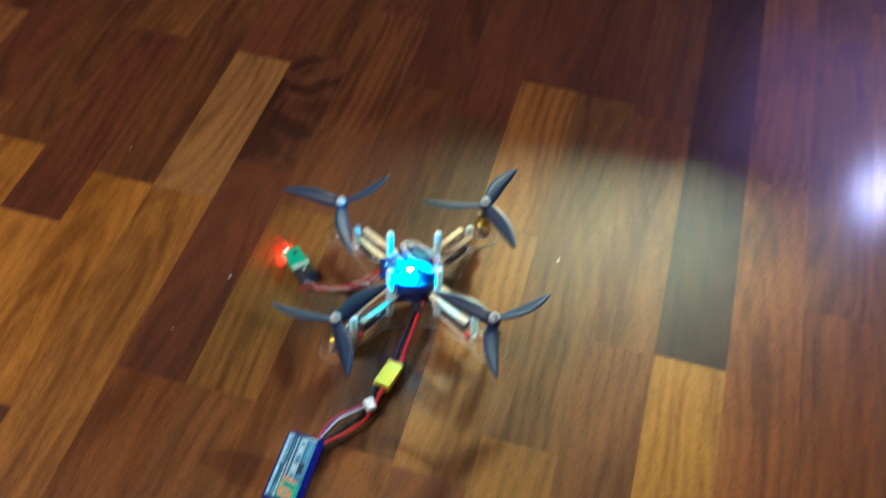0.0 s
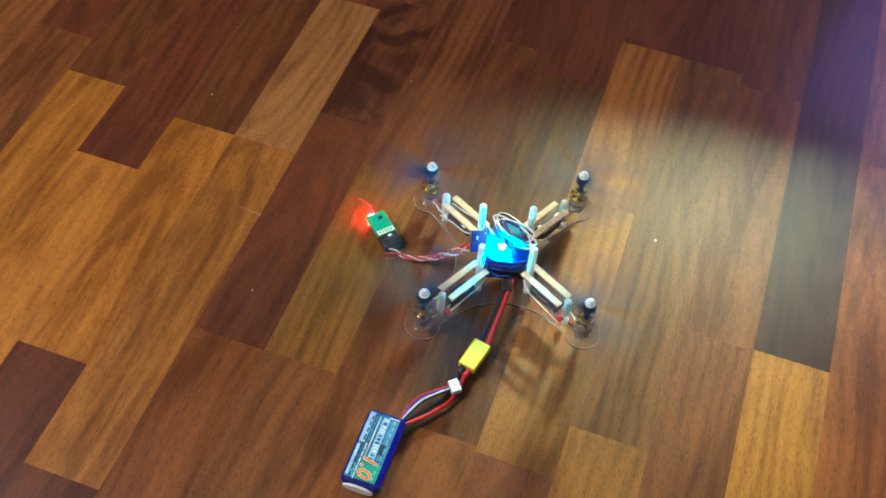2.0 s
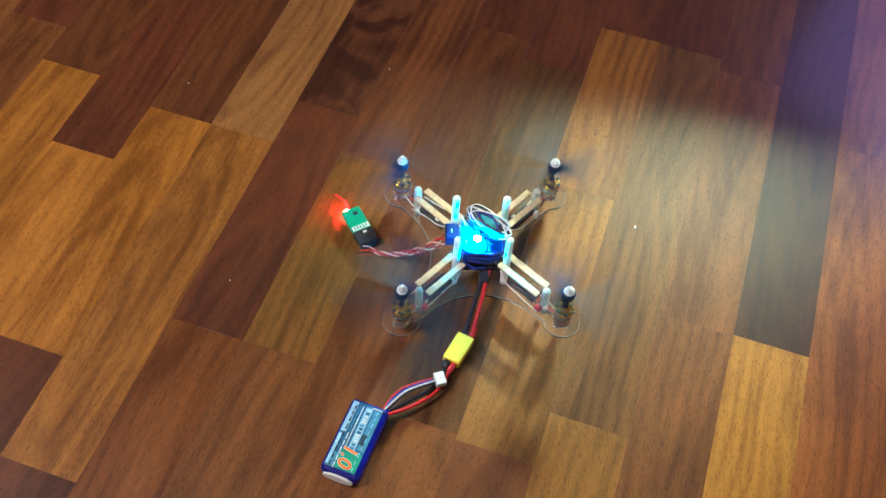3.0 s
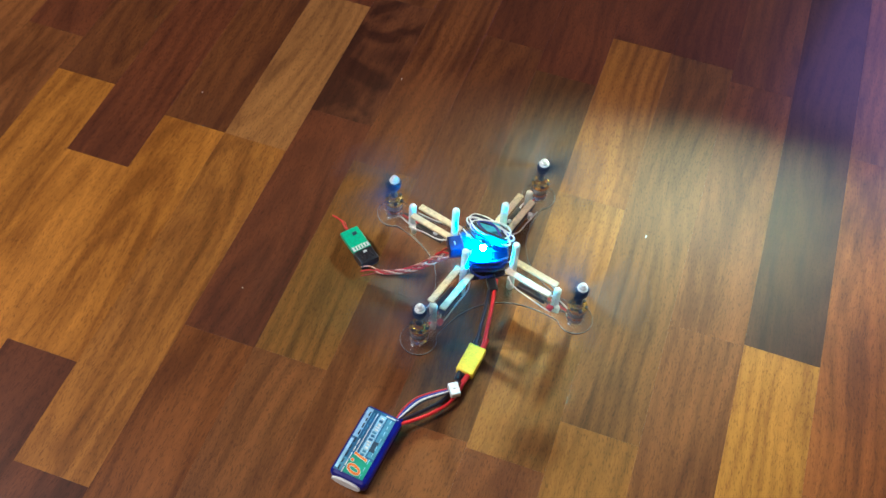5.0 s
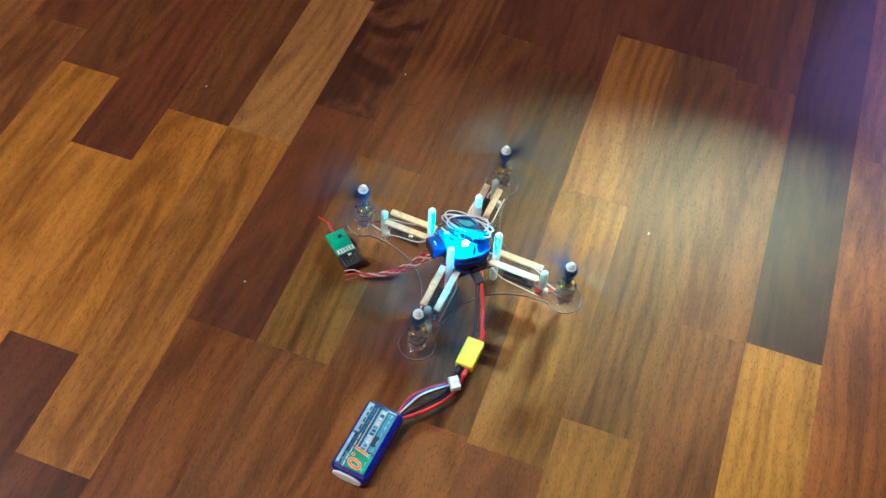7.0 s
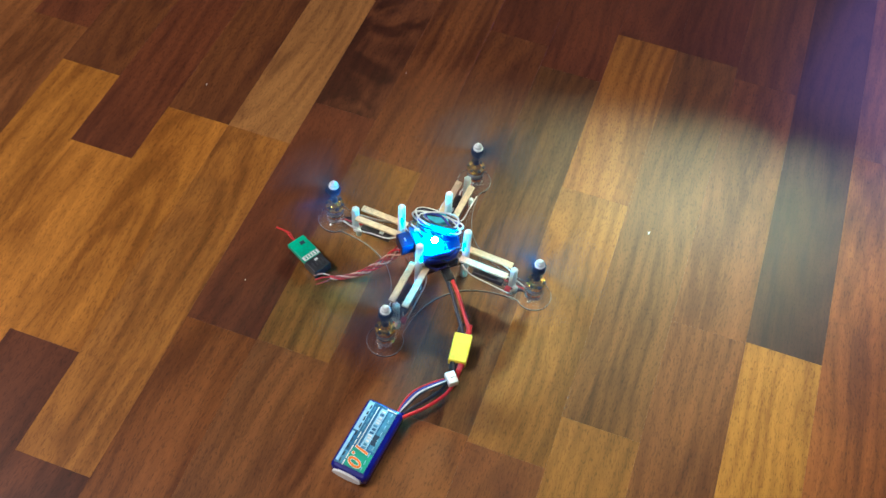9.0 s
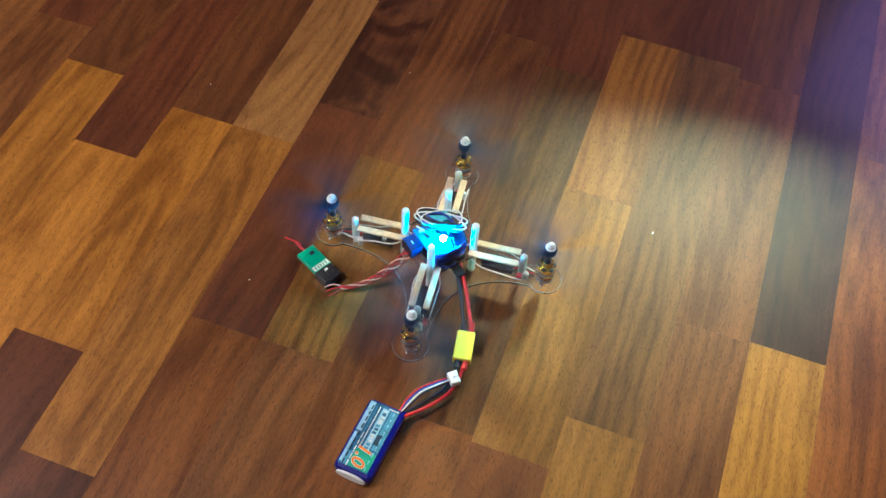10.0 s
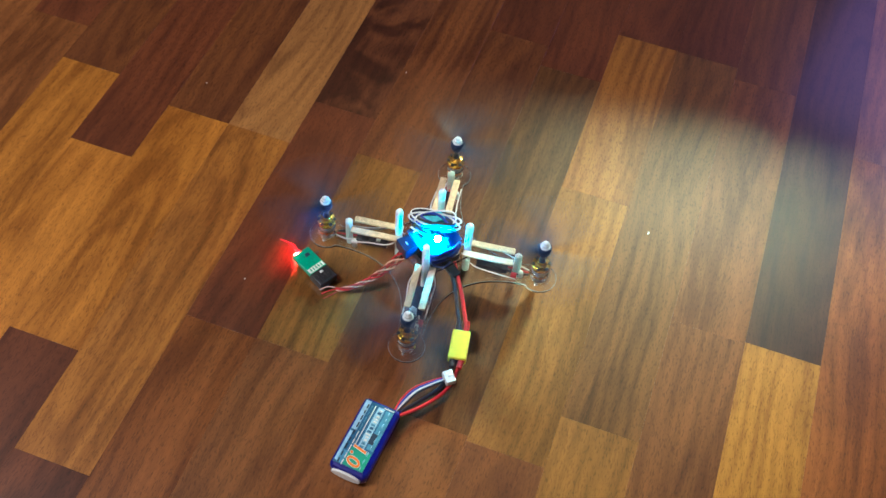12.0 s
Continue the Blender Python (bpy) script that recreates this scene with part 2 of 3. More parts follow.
def tube(bm, points, radius, seg=8, steps=8, closed=False):
    pts = spline(points, steps, closed)
    rings = []
    n = len(pts)
    for i, q in enumerate(pts):
        d = pts[(i + 1) % n] - pts[i - 1] if closed else pts[min(i + 1, n - 1)] - pts[max(i - 1, 0)]
        d.normalize()
        u = d.cross(Vector((0, 0, 1)))
        u = u.normalized() if u.length > 1e-4 else Vector((1, 0, 0))
        v = u.cross(d).normalized()
        rings.append([bm.verts.new(q + radius * (math.cos(2 * math.pi * k / seg) * u + math.sin(2 * math.pi * k / seg) * v)) for k in range(seg)])
    for a, b in zip(rings, rings[1:] + ([rings[0]] if closed else [])):
        for k in range(seg):
            j = (k + 1) % seg
            bm.faces.new((a[k], a[j], b[j], b[k]))
    if not closed:
        bm.faces.new(rings[0][::-1])
        bm.faces.new(rings[-1])
    return bm


def slab(bm, outline, z0, z1):
    lo = [bm.verts.new((x, y, z0)) for x, y in outline]
    hi = [bm.verts.new((x, y, z1)) for x, y in outline]
    bm.faces.new(lo[::-1])
    bm.faces.new(hi)
    for i in range(len(outline)):
        j = (i + 1) % len(outline)
        bm.faces.new((lo[i], lo[j], hi[j], hi[i]))
    return bm


def B():
    return bmesh.new()


# ---- room ----
X0, X1, Y0, Y1, HIGH = -1.9, 2.7, -2.3, 3.0, 2.5


def room():
    for name, cx, cy, sx, sy in (("wall_north", (X0 + X1) / 2, Y1 + 0.06, X1 - X0 + 0.24, 0.12), ("wall_south", (X0 + X1) / 2, Y0 - 0.06, X1 - X0 + 0.24, 0.12),
                                 ("wall_east", X1 + 0.06, (Y0 + Y1) / 2, 0.12, Y1 - Y0), ("wall_west", X0 - 0.06, (Y0 + Y1) / 2, 0.12, Y1 - Y0)):
        tagged(part(name, box(B(), cx, cy, HIGH / 2, sx, sy, HIGH), PAINT), "plain taupe painted room wall", "wall", "", "structure")
    tagged(part("ceiling", box(B(), (X0 + X1) / 2, (Y0 + Y1) / 2, HIGH + 0.06, X1 - X0 + 0.24, Y1 - Y0 + 0.24, 0.12), PAINT), "plain taupe painted ceiling", "ceiling", "", "structure")


# ---- parquet ----
STRIP = 0.070
# strip: joints along y, and the tone of each length between them
JOINTS = {
    -3: ((-0.30, 0.05, 0.46, 0.90), (2, 2, 1)), -2: ((-0.42, -0.05, 0.30, 0.75), (3, 2, 1)),
    -1: ((-0.15, 0.247, 0.64), (8, 9)), 0: ((-0.28, 0.148, 0.47, 0.80), (8, 1, 2)),
    1: ((-0.40, -0.068, 0.226, 0.60), (1, 8, 9)), 2: ((-0.52, -0.168, 0.226, 0.466, 0.84), (1, 3, 5, 1)),
    3: ((-0.34, 0.000, 0.290, 0.488, 0.86), (6, 1, 12, 9)), 4: ((-0.37, 0.001, 0.239, 0.60, 0.9), (2, 10, 9, 1)),
    # near ends of 5 and 6: brown wood, darkened for the quadcopter's soft shadow
    5: ((-0.22, 0.10, 0.47, 0.84), (2, 9, 1)), 6: ((-0.33, -0.022, 0.437, 0.80), (2, 7, 1)),
    7: ((-0.41, -0.027, 0.276, 0.520, 0.93), (9, 10, 3, 1)), 8: ((-0.32, 0.025, 0.519, 0.95), (10, 7, 1)),
    9: ((-0.26, 0.158, 0.500, 0.85), (2, 2, 9)), 10: ((-0.31, 0.160, 0.82), (4, 0)),
    11: ((-0.19, 0.432, 0.90), (11, 2)), 12: ((-0.35, 0.26, 0.72), (11, 2)), 13: ((-0.2, 0.35, 0.80), (2, 3)),
}


def plank_mesh(length):
    """One strip with eased long edges, its middle at the origin."""
    w, h, e = STRIP / 2 - 0.00002, length / 2 - 0.00002, 0.00012
    bm = B()
    low = [bm.verts.new((x, y, -0.014)) for x, y in ((-w, -h), (w, -h), (w, h), (-w, h))]
    mid = [bm.verts.new((x, y, -e * 0.6)) for x, y in ((-w, -h), (w, -h), (w, h), (-w, h))]
    top = [bm.verts.new((x, y, 0)) for x, y in ((-w + e, -h + e), (w - e, -h + e), (w - e, h - e), (-w + e, h - e))]
    for a, b in ((low, mid), (mid, top)):
        for i in range(4):
            j = (i + 1) % 4
            bm.faces.new((a[i], a[j], b[j], b[i]))
    bm.faces.new(top)
    return bm


def parquet():
    floor = tagged(part("floor", box(B(), (X0 + X1) / 2, (Y0 + Y1) / 2, -0.035, X1 - X0, Y1 - Y0, 0.04), JOINT),
                   "glossy reddish-brown strip parquet floor of mixed tones", "floor", "", "structure")
    rng = random.Random(4)
    far = {i: [] for i in range(len(WOODS))}
    for k in range(int(X0 / STRIP) - 1, int(X1 / STRIP) + 1):
        spans = []
        if k in JOINTS:
            ys, tones = JOINTS[k]
            spans = [(a, b, t) for a, b, t in zip(ys, ys[1:], tones)]
        else:
            a = rng.uniform(-0.3, 0.0)
            spans = [(a, a + rng.uniform(0.25, 0.5), rng.choice((1, 2, 2, 3, 3, 4)))]
        y = spans[0][0]
        while y > Y0:
            n = max(Y0, y - rng.uniform(0.24, 0.52))
            spans.append((n, y, rng.choice((0, 1, 2, 2, 3, 3, 4))))
            y = n
        y = max(s[1] for s in spans)
        while y < Y1:
            n = min(Y1, y + rng.uniform(0.24, 0.52))
            spans.append((y, n, rng.choice((0, 1, 1, 2, 2, 3))))
            y = n
        x = (k + 0.5) * STRIP
        for a, b, tone in spans:
            if -0.42 < x < 1.25 and b > -0.45 and a < 1.15:
                p = part("plank", plank_mesh(b - a), WOODS[tone], floor)
                p.location = (x, (a + b) / 2, 0)
            elif X0 + 0.035 < x < X1 - 0.035 and b - a > 0.01:
                far[tone].append((x, a, b))
    for tone, list_ in far.items():
        verts, faces = [], []
        w = STRIP / 2 - 0.0003
        for x, a, b in list_:
            i = len(verts)
            a, b = a + 0.0003, b - 0.0003
            for z in (-0.014, 0.0):
                verts += [(x - w, a, z), (x + w, a, z), (x + w, b, z), (x - w, b, z)]
            faces += [(i + 4, i + 5, i + 6, i + 7), (i, i + 1, i + 5, i + 4), (i + 1, i + 2, i + 6, i + 5), (i + 2, i + 3, i + 7, i + 6), (i + 3, i, i + 4, i + 7)]
        me = bpy.data.meshes.new("planks")
        me.from_pydata(verts, [], faces)
        me.materials.append(WOODS[tone])
        ob = new("planks", me)
        ob.parent = floor
        tagged(ob, kind="stuff")


# ---- lamp and screen across the room, seen only as sheen on the floor; added board that cuts the light ----
def cutoff_and_wall_lamp():
    # added out of view: its front edge makes the floor patch's straight upper border
    t = thing("light_cutoff", "unseen added board on a bracket whose edge cuts off the floor light", "shelf")
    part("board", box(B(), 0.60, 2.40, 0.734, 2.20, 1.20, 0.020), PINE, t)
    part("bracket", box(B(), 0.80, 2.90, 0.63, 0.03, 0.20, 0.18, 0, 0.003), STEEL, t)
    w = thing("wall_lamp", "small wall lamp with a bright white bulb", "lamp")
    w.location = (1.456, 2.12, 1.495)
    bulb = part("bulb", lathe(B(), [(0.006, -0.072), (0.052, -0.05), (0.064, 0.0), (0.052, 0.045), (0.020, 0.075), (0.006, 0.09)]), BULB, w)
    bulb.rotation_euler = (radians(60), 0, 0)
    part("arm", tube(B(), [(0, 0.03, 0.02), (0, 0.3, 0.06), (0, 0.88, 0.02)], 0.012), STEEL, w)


# ---- quadcopter ----
R = 0.0728
ARMS = {"A": (-1, 1), "B": (1, 1), "C": (-1, -1), "D": (1, -1)}
PROP_REST = {"A": 40.6, "B": 54.9, "C": 41.7, "D": 28.7}


def frame_outline():
    """A cross whose slim arms end in motor discs, with hollow curves between the arms."""
    out = []
    reach, disc, neck = R * math.sqrt(2), 0.0165, radians(136)
    for i in range(4):
        a = radians(45 + 90 * i)
        along, after = Vector((math.cos(a), math.sin(a))), Vector((-math.sin(a), math.cos(a)))
        for k in range(15):
            g = a - neck + 2 * neck * k / 14
            out.append((reach * along.x + disc * math.cos(g), reach * along.y + disc * math.sin(g)))
        p0 = Vector(out[-1])
        g2 = a + math.pi / 2 - neck
        p3 = Vector((reach * after.x + disc * math.cos(g2), reach * after.y + disc * math.sin(g2)))
        p1, p2 = p0 - along * 0.052, p3 - after * 0.052
        for k in range(1, 16):
            t = k / 16
            q = p0 * (1 - t) ** 3 + p1 * 3 * t * (1 - t) ** 2 + p2 * 3 * t * t * (1 - t) + p3 * t ** 3
            out.append((q.x, q.y))
    return out


def propeller(quad, spin):
    """Three swept, twisted blades on a hub; the middle of the hub is the origin."""
    hub = part("propeller", lathe(B(), [(0.0054, -0.0042), (0.0063, -0.0030), (0.0063, 0.0030), (0.0052, 0.0042)], seg=20), PROP, quad, "black three-bladed propeller")
    for i in range(3):
        bm = B()
        n = 14
        rows = []
        for k in range(n + 1):
            s = k / n
            r = 0.004 + 0.059 * s
            chord = 0.0055 + 0.0105 * math.sin(math.pi * min(1, 0.12 + s * 0.92) ** 0.9) * (1 - 0.25 * s)
            if s > 0.9:
                chord *= 1 - (s - 0.9) * 6.0
            pitch = radians(34 - 24 * s) * spin
            off = 0.0035 * math.sin(math.pi * s) * spin
            row = []
            for u in (-0.5, -0.2, 0.15, 0.5):
                camber = 0.0011 * (1 - 4 * u * u)
                x, z = u * chord, camber
                row.append((x * math.cos(pitch) + off, r, x * math.sin(pitch) + z))
            rows.append(row)
        up = [[bm.verts.new((x, y, z + 0.0006)) for x, y, z in row] for row in rows]
        dn = [[bm.verts.new((x, y, z - 0.0006)) for x, y, z in row] for row in rows]
        for a, b in zip(range(n), range(1, n + 1)):
            for j in range(3):
                bm.faces.new((up[a][j], up[b][j], up[b][j + 1], up[a][j + 1]))
                bm.faces.new((dn[a][j], dn[a][j + 1], dn[b][j + 1], dn[b][j]))
            bm.faces.new((up[a][0], dn[a][0], dn[b][0], up[b][0]))
            bm.faces.new((up[a][3], up[b][3], dn[b][3], dn[a][3]))
        bm.faces.new([*up[n], *dn[n][::-1]])
        bm.faces.new([*up[0][::-1], *dn[0]])
        bmesh.ops.recalc_face_normals(bm, faces=bm.faces)
        blade = part("blade", bm, PROP, hub)
        blade.rotation_euler = (0, 0, radians(120 * i - 90))
    nut = part("nut", lathe(B(), [(0.0052, 0.0042), (0.0052, 0.0050), (0.0038, 0.0053), (0.0040, 0.0080), (0.0030, 0.0087), (0.0022, 0.0102), (0.0008, 0.0106)], seg=6), NUT, hub, "bright steel prop nut")
    for f in nut.data.polygons:
        f.use_smooth = False
    return hub


def motor(quad, x, y):
    body = part("motor", lathe(B(), [(0.0081, 0.0132), (0.0086, 0.0148), (0.0086, 0.0160), (0.0067, 0.0168), (0.0067, 0.0190)], x, y), STEEL, quad, "small brushless motor with a gold bell")
    for i in range(9):
        a = 2 * math.pi * i / 9
        part("winding", box(B(), x + 0.0064 * math.cos(a), y + 0.0064 * math.sin(a), 0.0208, 0.0030, 0.0036, 0.0040, math.degrees(a), 0.0006), COPPER, body)
    part("bell", lathe(B(), [(0.0082, 0.0226), (0.0087, 0.0230), (0.0087, 0.0300), (0.0084, 0.0304)], x, y), BELL, body, "bright steel bell ring")
    part("bell_cap", lathe(B(), [(0.0089, 0.0304), (0.0090, 0.0330), (0.0087, 0.0346), (0.0074, 0.0352), (0.0059, 0.0346), (0.0050, 0.0352), (0.0040, 0.0380), (0.0036, 0.0400)], x, y), GOLD, body, "gold anodised bell top")
    for i in range(6):
        a = 2 * math.pi * (i + 0.5) / 6
        part("bell_window", box(B(), x + 0.0076 * math.cos(a), y + 0.0076 * math.sin(a), 0.0348, 0.0028, 0.0034, 0.0014, math.degrees(a), 0.0003), BLACK, body)
    part("shaft", lathe(B(), [(0.0034, 0.0400), (0.0026, 0.0410), (0.0026, 0.0500), (0.0050, 0.0512), (0.0050, 0.0530)], x, y, 16), BLACK, body, "dark prop adapter")
    part("base_nut", lathe(B(), [(0.0034, 0.0062), (0.0036, 0.0068), (0.0036, 0.0094), (0.0034, 0.0099)], x, y, 6), STEEL, body)
    for i in range(2):
        a = math.pi * i + 0.6
        part("screw", lathe(B(), [(0.0017, 0.0078), (0.0019, 0.0082), (0.0019, 0.0099)], x + 0.0075 * math.cos(a), y + 0.0075 * math.sin(a), 10), STEEL, body)


def quadcopter():
    q = thing("quadcopter", "home-made quadcopter of clear acrylic and wood with a lit blue lamp", "drone")
    part("lower_plate", slab(B(), frame_outline(), 0.0100, 0.0130), ACRYLIC, q, "clear acrylic cross-shaped plate").visible_shadow = False
    part("plate_edge", tube(B(), [(x, y, 0.0124) for x, y in frame_outline() + frame_outline()[:1]], 0.00017, 5), FROST, q, "sawn acrylic edge with the diode's edge light in its pale colour")
    cut = [(s * a, t * b) for s, t, a, b in ((1, 1, 0.030, 0.020), (1, 1, 0.020, 0.030), (-1, 1, 0.020, 0.030), (-1, 1, 0.030, 0.020),
                                              (-1, -1, 0.030, 0.020), (-1, -1, 0.020, 0.030), (1, -1, 0.020, 0.030), (1, -1, 0.030, 0.020))]
    part("middle_plate", slab(B(), cut, 0.0310, 0.0335), ACRYLIC, q, "clear acrylic middle plate").visible_shadow = False
    props = {}
    for key, (sx, sy) in ARMS.items():
        d = math.sqrt(0.5)
        ax, ay = sx * d, sy * d            # along the arm
        nx, ny = -ay, ax                   # across it
        turn = math.degrees(math.atan2(ay, ax))
        for o in (-0.0066, 0.0066):
            m = 0.0535
            part("wood_strip", box(B(), ax * m + nx * o, ay * m + ny * o, 0.0352, 0.047, 0.0062, 0.0022, turn, 0.0004), PINE, q, "pale wooden strip")
        part("leg", lathe(B(), [(0.0030, 0.0), (0.0035, 0.001), (0.0035, 0.0685), (0.0028, 0.0700)], sx * 0.0233, sy * 0.0233, 12), NYLON, q, "white nylon standoff")
        part("standoff", lathe(B(), [(0.0038, 0.0130), (0.0038, 0.0390), (0.0031, 0.0400)], ax * 0.0810, ay * 0.0810, 6), NYLON, q, "white nylon standoff")
        part("nylon_screw", lathe(B(), [(0.0026, 0.0045), (0.0026, 0.0100)], ax * 0.0810, ay * 0.0810, 10), NYLON, q)
        # speed controller under the strips, with its clip and wires
        esc = part("speed_controller", box(B(), ax * 0.058, ay * 0.058, 0.0185, 0.030, 0.013, 0.0055, turn, 0.0008), DARKPCB, q, "dark shrink-wrapped speed controller")
        part("chip", box(B(), ax * 0.064, ay * 0.064, 0.0219, 0.007, 0.007, 0.0012, turn, 0.0002), BLACK, esc)
        part("capacitor", box(B(), ax * 0.052 + nx * 0.003, ay * 0.052 + ny * 0.003, 0.0222, 0.004, 0.003, 0.0018, turn, 0.0002), PRINTW, esc)
        ox, oy = ax * 0.0775, ay * 0.0775
        part("red_plug", box(B(), ox + 0.0035 * (-sx), oy - 0.0065, 0.0170, 0.0055, 0.0045, 0.0050, turn, 0.0006), REDP, q, "small red plug")
        part("white_nut", lathe(B(), [(0.0027, 0.0130), (0.0027, 0.0195), (0.0022, 0.0205)], ox + 0.0030 * sx, oy - 0.0085, 6), NYLON, q)
        for o, mat in ((-0.0025, BLACKW), (0.0, REDW), (0.0025, WHITEW)):
            part("motor_wire", tube(B(), [(ax * 0.070 + nx * o, ay * 0.070 + ny * o, 0.0195), (ax * 0.080 + nx * o * 2.2, ay * 0.080 + ny * o * 2.2, 0.0175), (ax * 0.093 + nx * o, ay * 0.093 + ny * o, 0.0165)], 0.0008, 6), mat, q)
        # white wire beside the arm
        part("arm_white_line", tube(B(), [(ax * 0.078 + nx * 0.010, ay * 0.078 + ny * 0.010, 0.020), (ax * 0.060 + nx * 0.0115, ay * 0.060 + ny * 0.0115, 0.027), (ax * 0.040 + nx * 0.011, ay * 0.040 + ny * 0.011, 0.030), (ax * 0.024, ay * 0.024, 0.036)], 0.0007, 6), WHITEW, q)
        # thin white line added for the glint along the plate's edge
        part("arm_white_line", tube(B(), [(ax * 0.082 - nx * 0.011, ay * 0.082 - ny * 0.011, 0.017), (ax * 0.062 - nx * 0.0112, ay * 0.062 - ny * 0.0112, 0.020), (ax * 0.042 - nx * 0.012, ay * 0.042 - ny * 0.012, 0.026), (ax * 0.028 - nx * 0.004, ay * 0.028 - ny * 0.004, 0.030)], 0.0006, 6), WHITEW, q)
        motor(q, sx * R, sy * R)
        p = propeller(q, 1 if key in "AD" else -1)
        p.location = (sx * R, sy * R, 0.0570)
        p.rotation_euler = (0, 0, radians(PROP_REST[key]))
        props[key] = p
    # electronics stack
    part("power_board", box(B(), 0, 0, 0.0205, 0.036, 0.040, 0.010, 0, 0.001), DARKPCB, q, "dark power board")
    part("foam_pad", box(B(), 0, 0, 0.0375, 0.030, 0.030, 0.006, 0, 0.001), BLACK, q)
    fc = part("control_board", box(B(), 0, -0.001, 0.0425, 0.037, 0.037, 0.0018, 0, 0.0003), BLUEPCB, q, "blue flight control board")
    rng = random.Random(8)
    for i in range(11):
        w, h = rng.uniform(0.002, 0.007), rng.uniform(0.002, 0.006)
        part("chip", box(B(), rng.uniform(-0.014, 0.014), rng.uniform(-0.015, 0.013), 0.0442, w, h, 0.0016, 0, 0.0002), rng.choice((BLACK, BLACK, STEEL, PRINTW)), fc)
    for i in range(8):
        part("pin", box(B(), -0.0155 + 0.0044 * i, 0.0155, 0.0475, 0.0007, 0.0007, 0.009), GOLD, fc)
    part("side_plug", box(B(), 0.0185, -0.004, 0.0400, 0.006, 0.016, 0.010, 0, 0.0006), BLUEPCB, q)
    part("receiver_plug", box(B(), -0.0265, 0.0040, 0.0395, 0.013, 0.0165, 0.0125, 0, 0.0008), BLUE_LIT, q, "near-black plug block with the diode's blue light in its colour")
    part("plug_mark", box(B(), -0.0270, 0.0035, 0.0460, 0.0012, 0.004, 0.0004), PRINTW, q)
    # dome added to carry the halo round the diode
    part("led_halo_dome", lathe(B(), [(0.0100, 0.0435), (0.0100, 0.0450), (0.0085, 0.0470), (0.0060, 0.0486), (0.0030, 0.0494)], -0.0048, -0.0120, 24), CYAN_HALO, q, "added dome round the diode, coloured as its cyan halo")
    part("led_core", lathe(B(), [(0.0010, 0.0490), (0.0022, 0.0515), (0.0048, 0.0530), (0.0052, 0.0546), (0.0040, 0.0562), (0.0010, 0.0567)], -0.0048, -0.0135, 16), LED_CYAN, q, "bright cyan diode")
    part("led_tip", lathe(B(), [(0.0044, 0.0561), (0.0040, 0.0570), (0.0024, 0.0578), (0.0004, 0.0581)], -0.0048, -0.0135, 14), LED_WHITE, q, "white-hot diode tip")
    # pale block; the cyan light on it is in its colour
    part("header_block", box(B(), 0.0060, 0.0120, 0.0482, 0.0220, 0.0110, 0.0095, -6, 0.0008), CYAN_HALO, q, "pale header block with the diode's cyan light in its colour")
    part("film", slab(B(), [(0.006, -0.021), (0.019, -0.019), (0.020, 0.004), (0.008, 0.006)], 0.0462, 0.0468), TAPE, q, "added clear film tinted as the diode's blue glow")
    # coil of servo leads lying on the back of the board
    for i, (mat, rx_, ry_, z, r, ang) in enumerate(((WHITEW, 0.0245, 0.0060, 0.0525, 0.00085, -40), (BLACKW, 0.0215, 0.0098, 0.0505, 0.0011, -38), (WHITEW, 0.0235, 0.0105, 0.0535, 0.00085, -56), (BLUEW, 0.0185, 0.0100, 0.0515, 0.0011, -30),
                                                    (BLACKW, 0.0225, 0.0085, 0.0500, 0.0011, -50), (WHITEW, 0.0200, 0.0078, 0.0545, 0.00085, -28), (BLUEW, 0.0205, 0.0080, 0.0495, 0.0013, -44), (BLACKW, 0.0190, 0.0068, 0.0520, 0.0013, -52),
                                                    (BLACKW, 0.0150, 0.0050, 0.0530, 0.0013, -40), (BLUEW, 0.0120, 0.0040, 0.0530, 0.0013, -44))):
        pts = []
        ca, sa = math.cos(radians(ang)), math.sin(radians(ang))
        for k in range(10):
            a = 2 * math.pi * k / 10 + i * 0.4
            u, v = rx_ * math.cos(a) + 0.0012 * math.sin(3 * a + i), ry_ * math.sin(a) + 0.0008 * math.cos(2 * a + i)
            pts.append((0.0070 + ca * u - sa * v, 0.0095 + 0.0012 * math.sin(i * 2.1) + sa * u + ca * v, z + 0.0022 * math.sin(a + i * 1.3)))
        part("lead_coil", tube(B(), pts, r, 6, 6, True), mat, q, "looped thin servo lead")
    for pts, mat, r in (([(-0.010, 0.016, 0.050), (-0.012, 0.004, 0.056), (-0.002, -0.006, 0.050), (0.010, -0.012, 0.046)], BLACKW, 0.001),
                        ([(-0.018, 0.012, 0.055), (-0.012, 0.001, 0.053), (-0.006, -0.002, 0.047)], WHITEW, 0.0008),
                        ([(0.014, 0.000, 0.053), (0.019, -0.008, 0.046), (0.018, -0.018, 0.038), (0.010, -0.022, 0.030)], BLUEW, 0.001),
                        ([(-0.014, -0.018, 0.046), (-0.016, -0.024, 0.038), (-0.006, -0.028, 0.030), (0.004, -0.024, 0.026)], BLUEW, 0.0011),
                        ([(-0.008, -0.020, 0.043), (0.002, -0.027, 0.038), (0.012, -0.024, 0.034)], BLACKW, 0.0010)):
        part("loose_wire", tube(B(), pts, r, 6), mat, q)
